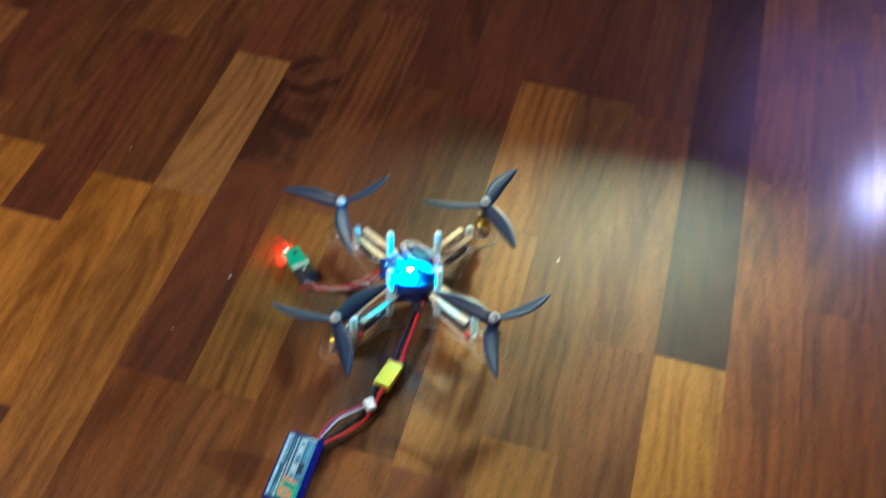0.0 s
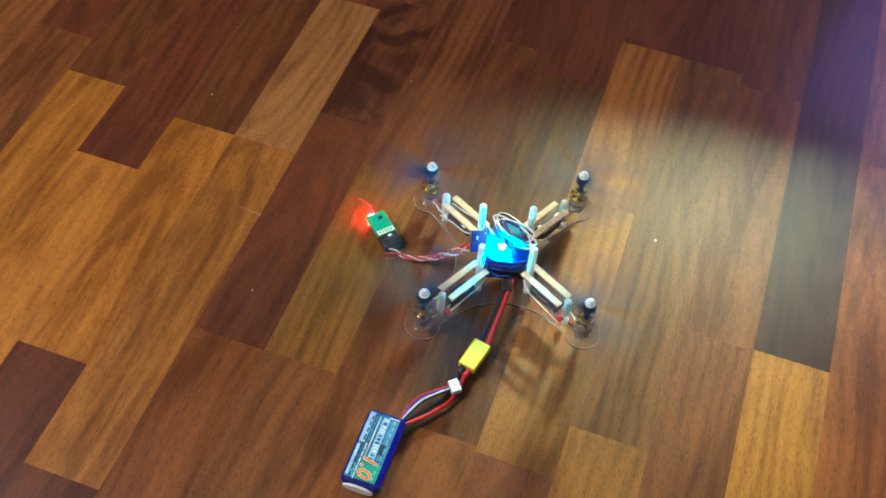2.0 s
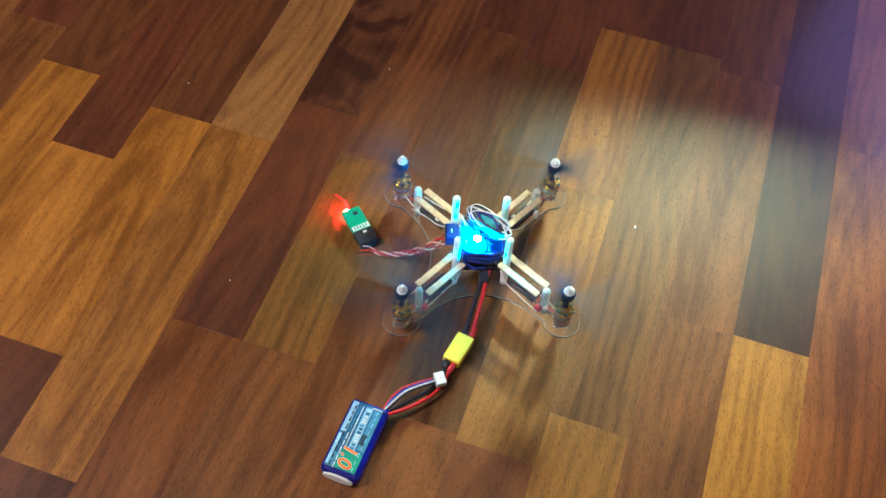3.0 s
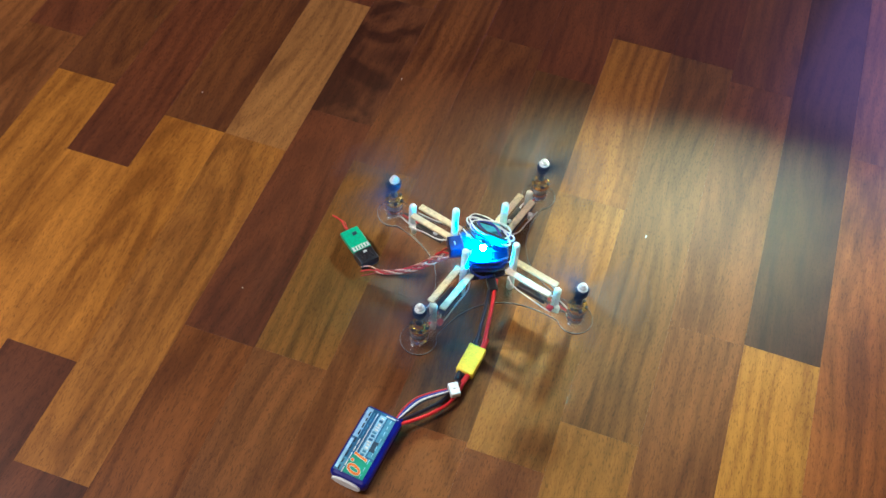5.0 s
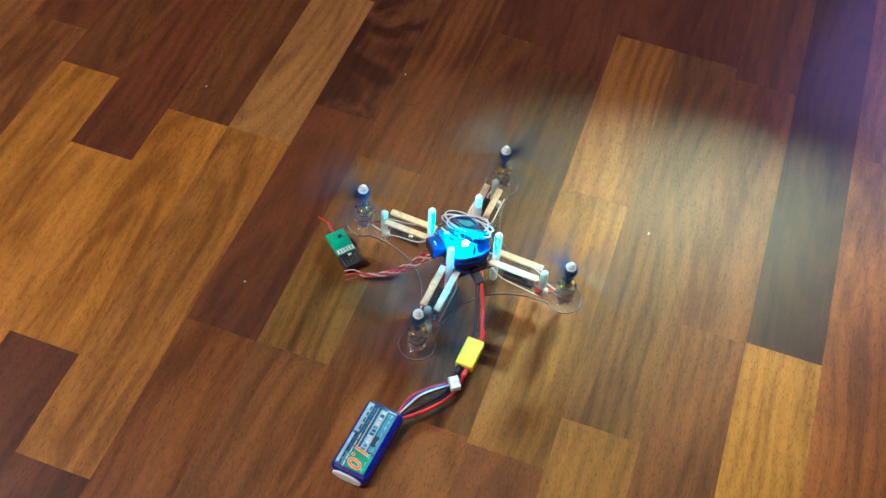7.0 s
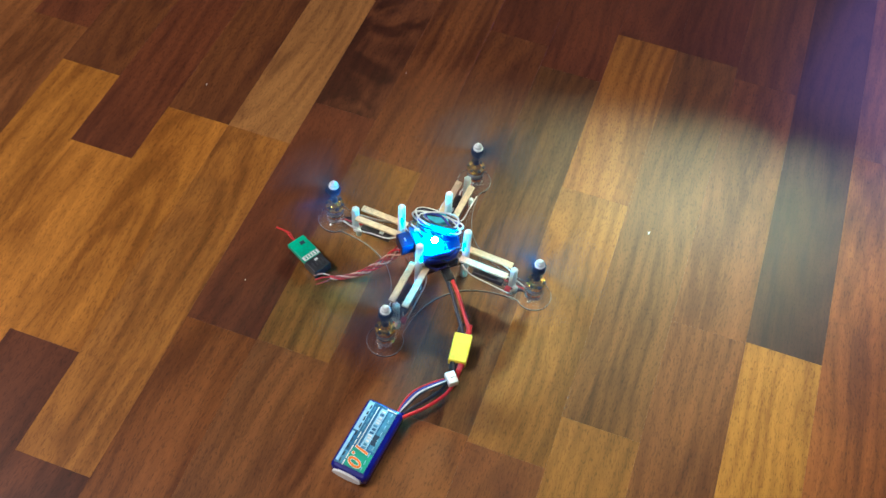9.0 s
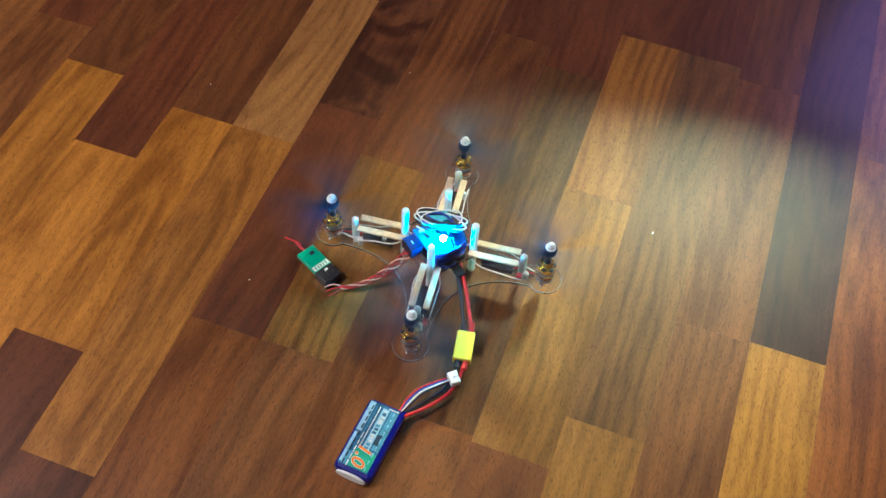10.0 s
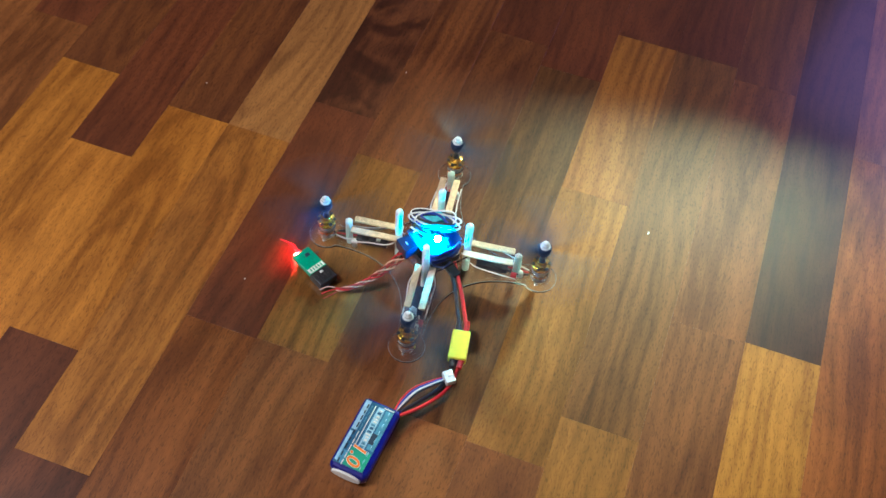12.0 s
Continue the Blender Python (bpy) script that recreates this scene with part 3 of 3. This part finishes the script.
    for k, (z, dy, mat) in enumerate(((0.0335, 0.0005, BLUEW), (0.0365, -0.0015, BLUEW), (0.0390, 0.0006, BLUEW), (0.0415, -0.0012, BLUEW), (0.0440, 0.0008, BLUEW), (0.0465, -0.0004, BLUEW))):
        part("bundled_wire", tube(B(), [(-0.0175, -0.0160 + dy, z - 0.002), (-0.0120, -0.0215 + dy, z), (-0.0030, -0.0232 + dy, z + 0.0006 * (k % 3)), (0.0070, -0.0225 + dy, z - 0.001), (0.0150, -0.0180 + dy, z - 0.003)], 0.0016, 7), mat, q, "dark blue bundled wire")
    part("lead_stub", box(B(), 0.003, -0.029, 0.0215, 0.009, 0.018, 0.005, 0, 0.001), BLACK, q)
    return q, props


# ---- radio receiver, on its leads beside the quadcopter ----
def receiver():
    t = thing("receiver_module", "small radio receiver with green board and black plug on the floor", "receiver")
    part("plug", box(B(), 0.0125, 0, 0.0058, 0.0175, 0.0190, 0.0095, 0, 0.001), BLACK, t, "black plastic plug")
    part("plug_mark", box(B(), 0.009, 0.001, 0.0108, 0.0025, 0.0035, 0.0003), PRINTW, t)
    for i in range(4):
        part("plug_slot", box(B(), 0.014, -0.005 + 0.0034 * i, 0.01075, 0.008, 0.0009, 0.0004), DARKPCB, t)
    pcb = part("board", box(B(), -0.0080, 0, 0.0082, 0.0280, 0.0190, 0.0050, 0, 0.0008), GREEN, t, "shiny green board")
    part("label_strip", box(B(), 0.0022, 0, 0.0109, 0.0050, 0.0172, 0.0003), PRINTW, pcb)
    for i in range(5):
        part("print_bar", box(B(), 0.0022, -0.0058 + 0.0029 * i, 0.01120, 0.0036, 0.0012, 0.0003), GREEN, pcb)
    part("chip", box(B(), -0.0145, 0.0025, 0.0112, 0.0035, 0.0045, 0.0010, 0, 0.0002), PRINTD, pcb)
    part("wrap", box(B(), -0.0075, 0, 0.0040, 0.024, 0.0160, 0.0034, 0, 0.0008), BLACK, t)
    part("antenna", tube(B(), [(-0.020, 0.0015, 0.006), (-0.028, -0.0005, 0.007), (-0.038, 0.0005, 0.006), (-0.050, -0.0025, 0.003)], 0.0009, 6), REDW, t, "thin red antenna wire")
    part("antenna", tube(B(), [(-0.020, 0.0040, 0.005), (-0.028, 0.0020, 0.004), (-0.036, 0.0030, 0.0045), (-0.044, 0.0005, 0.002)], 0.0006, 6), REDW, t, "thin red antenna wire")
    # blink by motion: status diode slides out of an added dark cover while it shines
    part("blink_cover", box(B(), -0.0185, -0.0030, 0.0045, 0.0060, 0.0070, 0.0062, 0, 0.0006), BLACK, t)
    led = part("status_led", box(B(), 0, 0, 0, 0.0036, 0.0050, 0.0040, 0, 0.0006), LED_RED, t, "red status light")
    part("diode_core", box(B(), 0.0010, 0, 0.0024, 0.0020, 0.0030, 0.0014, 0, 0.0003), LED_AMBER, led)
    led.location = (-0.0185, -0.0030, 0.0045)
    return t, led


def receiver_cable():
    """Twisted servo leads, from the origin along x."""
    t = thing("receiver_cable", "twisted red and pale pink servo leads", "cable")
    n = 21
    for i, (mat, ph) in enumerate(((BROWNW, 0), (REDW, 1.3), (ORANGEW, 2.6), (BROWNW, 3.9), (ORANGEW, 5.2))):
        pts = []
        for k in range(n):
            s = k / (n - 1)
            r = 0.0016 + 0.0040 * s ** 2
            a = ph + 15.0 * s
            z = 0.0060 + 0.0330 * s ** 1.8
            pts.append((0.074 * s, -0.005 * math.sin(math.pi * s ** 0.8) + r * math.cos(a), z + 0.8 * r * math.sin(a)))
        part("servo_wire", tube(B(), pts, 0.00082, 6, 4), mat, t)
    for o, mat in ((-0.005, BROWNW), (0.0045, ORANGEW), (0.0, REDW)):
        part("servo_wire", tube(B(), [(-0.014, o * 1.1, 0.006), (-0.006, o, 0.0075), (0.001, o * 0.4, 0.006)], 0.0007, 6), mat, t)
    return t


# ---- battery ----
def flat_text(name, text, size, m, material, parent, lift, swell=0.0):
    cu = bpy.data.curves.new(name, "FONT")
    cu.body, cu.size, cu.extrude, cu.offset = text, size, 0.0001, swell
    cu.shear = 0.2
    cu.align_x, cu.align_y = "CENTER", "CENTER"
    cu.materials.append(material)
    ob = new(name, cu)
    ob.parent = parent
    ob.matrix_basis = m
    ob.location.z += lift
    return ob


def battery():
    t = thing("battery_pack", "flat blue shrink-wrapped lithium battery with cyan label", "battery")
    bm = box(B(), 0, 0, 0.0078, 0.0345, 0.0695, 0.0154, 0, 0.0040)
    part("body", bm, SHRINK, t, "glossy dark blue shrink wrap")
    oval = B()
    slab(oval, [(0.0132 * math.cos(2 * math.pi * i / 24), 0.0050 * math.sin(2 * math.pi * i / 24)) for i in range(24)], 0.0, 0.0022)
    bmesh.ops.transform(oval, matrix=pose(-0.0005, -0.0345, 0.0080, 90, 0, 0), verts=oval.verts)
    part("end_pad", oval, ENDCAP, t, "white oval foam end")
    top = 0.01555
    label = part("label", box(B(), -0.0012, 0.0005, top, 0.0270, 0.0625, 0.0003), LABEL2, t, "dark teal and cyan printed label")

    def patch(name, x0, x1, y0, y1, mat, level):
        part(name, box(B(), (x0 + x1) / 2, (y0 + y1) / 2, top + 0.0003 * level, x1 - x0, y1 - y0, 0.0003), mat, label)

    patch("label_patch", -0.0143, -0.0094, 0.0020, 0.0312, LABEL, 1)
    patch("label_patch", -0.0143, -0.0118, -0.0290, 0.0000, LABEL, 1)
    patch("label_patch", 0.0056, 0.0118, -0.0100, 0.0285, LABELB, 1)
    patch("label_patch", -0.0060, 0.0118, -0.0300, -0.0130, LABELG, 1)
    patch("label_patch", -0.0120, -0.0060, -0.0300, -0.0180, LABELB, 1)
    patch("label_line", -0.0048, -0.0040, -0.0110, 0.0290, PRINTW, 2)
    patch("label_line", 0.0030, 0.0118, 0.0296, 0.0306, PRINTW, 2)
    patch("title_band", -0.0018, 0.0042, -0.0120, 0.0290, LABEL, 2)
    patch("label_patch", 0.0044, 0.0090, -0.0050, 0.0050, PRINTD, 2)
    rng = random.Random(3)
    y = 0.0270
    while y > -0.0100:
        h = rng.uniform(0.0016, 0.0040)
        patch("print_bar", -0.0008 + rng.uniform(0, 0.0012), 0.0030, y - h * 0.62, y, rng.choice((LABEL2, LABELB, PRINTW, PRINTW)), 3)
        y -= h
    y = 0.0280
    while y > -0.0270:
        h = rng.uniform(0.003, 0.007)
        patch("print_bar", -0.0075, -0.0066, y - h, y, PRINTW if y < 0.004 else LABELB, 2)
        patch("print_bar", -0.0112, -0.0100, y - h * 0.8, y, PRINTD, 2)
        patch("print_bar", 0.0085, 0.0092, y - h * 0.7, y, LABEL, 2)
        y -= h + 0.0013
    m = pose(0.0005, -0.0175, top, 0, 0, -90)
    flat_text("digits_edge", "1.0", 0.0172, m, PRINTW, label, 0.0008, 0.0006)
    flat_text("digits", "1.0", 0.0172, m, PRINTO, label, 0.0011, 0.0002)
    part("lead_exit", box(B(), 0.0140, 0.0345, 0.0095, 0.0050, 0.0026, 0.0060, 0, 0.0008), SHRINK, t)
    return t


def balance_lead():
    """Main and balance wires, from the pack's corner (origin) along x to the plug."""
    t = thing("battery_wires", "red, black and white battery wires with a white balance plug", "cable")
    part("main_wire", tube(B(), [(-0.005, -0.002, 0.011), (0.008, -0.0065, 0.010), (0.024, -0.0100, 0.008), (0.042, -0.0120, 0.008), (0.057, -0.0090, 0.009), (0.068, -0.0042, 0.010), (0.078, -0.002, 0.012)], 0.0016, 8), REDW, t, "red silicone wire")
    part("main_wire", tube(B(), [(-0.005, 0.000, 0.011), (0.008, -0.0015, 0.009), (0.024, -0.0040, 0.007), (0.042, -0.0060, 0.007), (0.057, -0.0035, 0.009), (0.068, 0.0010, 0.010), (0.078, 0.003, 0.012)], 0.0017, 8), BLACKW, t, "black silicone wire")
    for i, (mat, o) in enumerate(((BLACKW, -0.0018), (WHITEW, 0.0), (BLUEW, 0.0019), (REDW, 0.0038))):
        part("balance_wire", tube(B(), [(-0.003, 0.001 + o * 0.3, 0.012), (0.010, 0.0030 + o, 0.012), (0.024, 0.0032 + o, 0.013), (0.038, -0.0008 + o * 0.9, 0.013), (0.049, -0.0052 + o * 0.7, 0.0135)], 0.0010, 6), mat, t)
    plug = part("balance_plug", box(B(), 0.0535, -0.0070, 0.0140, 0.0090, 0.0120, 0.0065, -24, 0.0007), PRINTW, t, "white balance plug")
    part("plug_rib", box(B(), 0.0550, -0.0076, 0.0175, 0.0050, 0.0015, 0.0006, -24), ENDCAP, plug)
    return t


def power_connector():
    t = thing("power_connector", "yellow two-pole power connector lying between battery and quadcopter", "connector")
    part("shell", box(B(), 0, 0.0001, 0.0105, 0.0165, 0.0300, 0.0088, 0, 0.0012), YELLOW, t)
    for x, mat in ((-0.0038, BLACK), (0.0038, REDP)):
        part("heat_shrink", tube(B(), [(x, 0.0145, 0.0110), (x, 0.0205, 0.0120), (x * 0.9, 0.0255, 0.0130)], 0.0026, 10), mat, t)
        part("heat_shrink", tube(B(), [(x, -0.0140, 0.0105), (x * 0.9, -0.0190, 0.0110), (x * 0.8, -0.0230, 0.0115)], 0.0026, 10), mat, t)
    return t


def power_lead():
    """Red and black lead, from the connector (origin) along x to the quadcopter."""
    t = thing("power_lead", "thick red and black silicone power lead", "cable")
    for o, mat in ((-0.0030, REDW), (0.0030, BLACKW)):
        part("power_wire", tube(B(), [(-0.006, o, 0.0120), (0.012, o, 0.0160), (0.032, o * 0.9 - 0.0005, 0.0200), (0.050, o * 0.8, 0.0210), (0.064, o * 0.6, 0.0215)], 0.0018, 8), mat, t)
    return t


def crumb(x, y, turn, size=1.0):
    c = thing("crumb", "tiny pale crumb on the floor", "crumb", "crumbs on the floor")
    part("grain", box(B(), 0, 0, 0.0007 * size, 0.0026 * size, 0.0012 * size, 0.0014 * size, turn, 0.0003 * size), PRINTW, c)
    c.location = (x, y, 0)
    return c


# ---- poses over time: the plan of every moving thing ----
# seconds; quadcopter x, y, turn; receiver x, y, turn; connector x, y, turn; plug x, y; pack x, y, turn
PLAN = [
    (0, 0.4548, 0.1608, 16.8, 0.3345, 0.1600, -42.0, 0.4610, 0.0560, -12.0, 0.4500, 0.0265, 0.4106, -0.0612, 0.3),
    (1.5, 0.4548, 0.1608, 16.8, 0.3345, 0.1600, -42.0, 0.4610, 0.0560, -12.0, 0.4500, 0.0265, 0.4106, -0.0612, 0.3),
    (2, 0.4551, 0.1609, 16.9, 0.3345, 0.1600, -42.0, 0.4612, 0.0555, -12.0, 0.4502, 0.0262, 0.4106, -0.0612, 0.3),
    (2.5, 0.4549, 0.1586, 17.9, 0.3345, 0.1565, -42.0, 0.4622, 0.0540, -11.0, 0.4520, 0.0250, 0.4108, -0.0612, 0.0),
    (3, 0.4528, 0.1550, 19.6, 0.3345, 0.1500, -43.0, 0.4665, 0.0515, -10.0, 0.4570, 0.0220, 0.4121, -0.0609, -2.2),
    (4, 0.4500, 0.1535, 24.3, 0.3320, 0.1400, -41.0, 0.4690, 0.0500, -9.0, 0.4610, 0.0205, 0.4128, -0.0605, -5.0),
    (5, 0.4457, 0.1524, 29.2, 0.3290, 0.1330, -39.0, 0.4690, 0.0490, -7.0, 0.4640, 0.0190, 0.4124, -0.0604, -6.6),
    (5.5, 0.4287, 0.1486, 31.2, 0.3140, 0.1320, -43.0, 0.4655, 0.0490, -5.0, 0.4640, 0.0182, 0.4124, -0.0606, -6.6),
    (6, 0.4247, 0.1469, 36.4, 0.3130, 0.1270, -47.0, 0.4650, 0.0495, -4.0, 0.4640, 0.0188, 0.4124, -0.0604, -6.6),
    (6.5, 0.4247, 0.1465, 40.0, 0.3180, 0.1200, -43.0, 0.4650, 0.0500, -4.0, 0.4630, 0.0190, 0.4121, -0.0604, -6.4),
    (7, 0.4259, 0.1450, 40.9, 0.3170, 0.1180, -40.0, 0.4660, 0.0500, -4.0, 0.4640, 0.0190, 0.4124, -0.0604, -6.4),
    (8, 0.4130, 0.1400, 40.6, 0.2980, 0.1070, -34.0, 0.4610, 0.0505, 2.0, 0.4640, 0.0186, 0.4123, -0.0604, -6.4),
    (9, 0.3987, 0.1371, 40.6, 0.2890, 0.0980, -29.0, 0.4565, 0.0505, 7.0, 0.4640, 0.0182, 0.4122, -0.0606, -6.4),
    (9.5, 0.4006, 0.1400, 47.9, 0.2960, 0.0925, -27.0, 0.4555, 0.0530, 9.0, 0.4610, 0.0200, 0.4116, -0.0608, -5.2),
    (10, 0.3996, 0.1390, 51.0, 0.2990, 0.0890, -28.0, 0.4555, 0.0525, 10.0, 0.4603, 0.0195, 0.4111, -0.0612, -4.8),
    (10.5, 0.3996, 0.1375, 52.6, 0.3020, 0.0870, -28.0, 0.4558, 0.0515, 10.0, 0.4608, 0.0198, 0.4113, -0.0612, -4.8),
    (11, 0.3991, 0.1381, 51.2, 0.2990, 0.0870, -28.0, 0.4555, 0.0525, 10.0, 0.4608, 0.0200, 0.4113, -0.0612, -4.8),
    (11.5, 0.3985, 0.1377, 52.3, 0.3000, 0.0860, -28.0, 0.4552, 0.0530, 10.0, 0.4602, 0.0200, 0.4111, -0.0610, -4.6),
    (12, 0.3986, 0.1374, 52.2, 0.3000, 0.0860, -28.0, 0.4552, 0.0528, 10.0, 0.4602, 0.0200, 0.4111, -0.0610, -4.6),
]
SPIN_START, SPIN_STEP = 1.63, 78.0
BLINKS, LIT = (-0.3, 0.62, 1.56, 2.56, 3.46, 4.42, 5.38, 6.26, 7.18, 8.15, 9.07, 10.06, 10.97, 11.94), 0.46


def aim(x0, y0, x1, y1):
    return pose(x0, y0, 0, 0, 0, math.degrees(math.atan2(y1 - y0, x1 - x0)))


def at(x, y, turn, lx, ly):
    c, s = math.cos(radians(turn)), math.sin(radians(turn))
    return x + c * lx - s * ly, y + s * lx + c * ly


def motions():
    rows = {k: [] for k in ("quad", "rx", "conn", "pack", "bal", "lead", "cable")}
    for t, qx, qy, qa, rx_, ry_, ra, cx, cy, ca, bx, by, px, py, pa in PLAN:
        rows["quad"].append((t, pose(qx, qy, 0, 0, 0, qa)))
        rows["rx"].append((t, pose(rx_, ry_, 0, 0, 0, ra)))
        rows["conn"].append((t, pose(cx, cy, 0, 0, 0, ca)))
        rows["pack"].append((t, pose(px, py, 0, 0, 0, pa)))
        corner = at(px, py, pa, 0.0140, 0.0350)
        tail = at(cx, cy, ca, 0.0, -0.0180)
        rows["bal"].append((t, aim(*corner, *tail)))
        rows["lead"].append((t, aim(*at(cx, cy, ca, 0.0, 0.0210), *at(qx, qy, qa, 0.003, -0.034))))
        rows["cable"].append((t, aim(*at(rx_, ry_, ra, 0.0310, 0.0), *at(qx, qy, qa, -0.0310, 0.004))))
    walk(quad, rows["quad"])
    walk(rx, rows["rx"])
    walk(connector, rows["conn"])
    walk(pack, rows["pack"])
    walk(wires, rows["bal"])
    walk(lead, rows["lead"])
    walk(cable, rows["cable"])
    for key, p in props.items():
        sx, sy = ARMS[key]
        way = 1 if key in "AD" else -1
        spin = [(0.0, 0.0), (round(SPIN_START * FPS) / FPS, 0.0)]
        n = round(SPIN_START * FPS) + 1
        a = 0.0
        while n <= round(12.0 * FPS):
            a += way * SPIN_STEP * (1.0 + 0.04 * math.sin(n * 0.37 + sx + 2 * sy))
            spin.append((n / FPS, a))
            n += 1
        walk(p, [(t, pose(sx * R, sy * R, 0.0570, 0, 0, PROP_REST[key] + a)) for t, a in spin])
    # the draught of the propellers sweeps one crumb away
    walk(loose_crumb, [(0, pose(0.270, 0.130, 0)), (1.7, pose(0.270, 0.130, 0)), (2.0, pose(0.200, 0.140, 0, 0, 0, 60)), (2.4, pose(-0.25, 0.20, 0, 0, 0, 140)), (3.0, pose(-0.70, 0.26, 0, 0, 0, 200)), (12, pose(-0.72, 0.26, 0, 0, 0, 200))])
    # the diode comes out of its added cover for each blink
    blink = []
    inside, outside = pose(-0.0185, -0.0030, 0.0045), pose(-0.0225, -0.0035, 0.0062)
    for on in BLINKS:
        for t, m in ((on - 0.04, inside), (on, outside), (on + LIT, outside), (on + LIT + 0.04, inside)):
            if 0.0 < t < 12.0:
                blink.append((t, m))
    blink = [(0.0, outside)] + blink + [(12.0, outside)]
    walk(status_led, blink)


room()
cutoff_and_wall_lamp()
quad, props = quadcopter()
rx, status_led = receiver()
cable = receiver_cable()
pack = battery()
wires = balance_lead()
connector = power_connector()
lead = power_lead()
loose_crumb = crumb(0.270, 0.130, 40)
crumb(0.587, 0.250, 75)
for cx, cy, ca in ((0.092, 0.270, 20), (0.285, 0.368, 110), (0.242, 0.055, 60), (0.075, -0.115, 150)):
    crumb(cx, cy, ca, 0.55)
parquet()
motions()
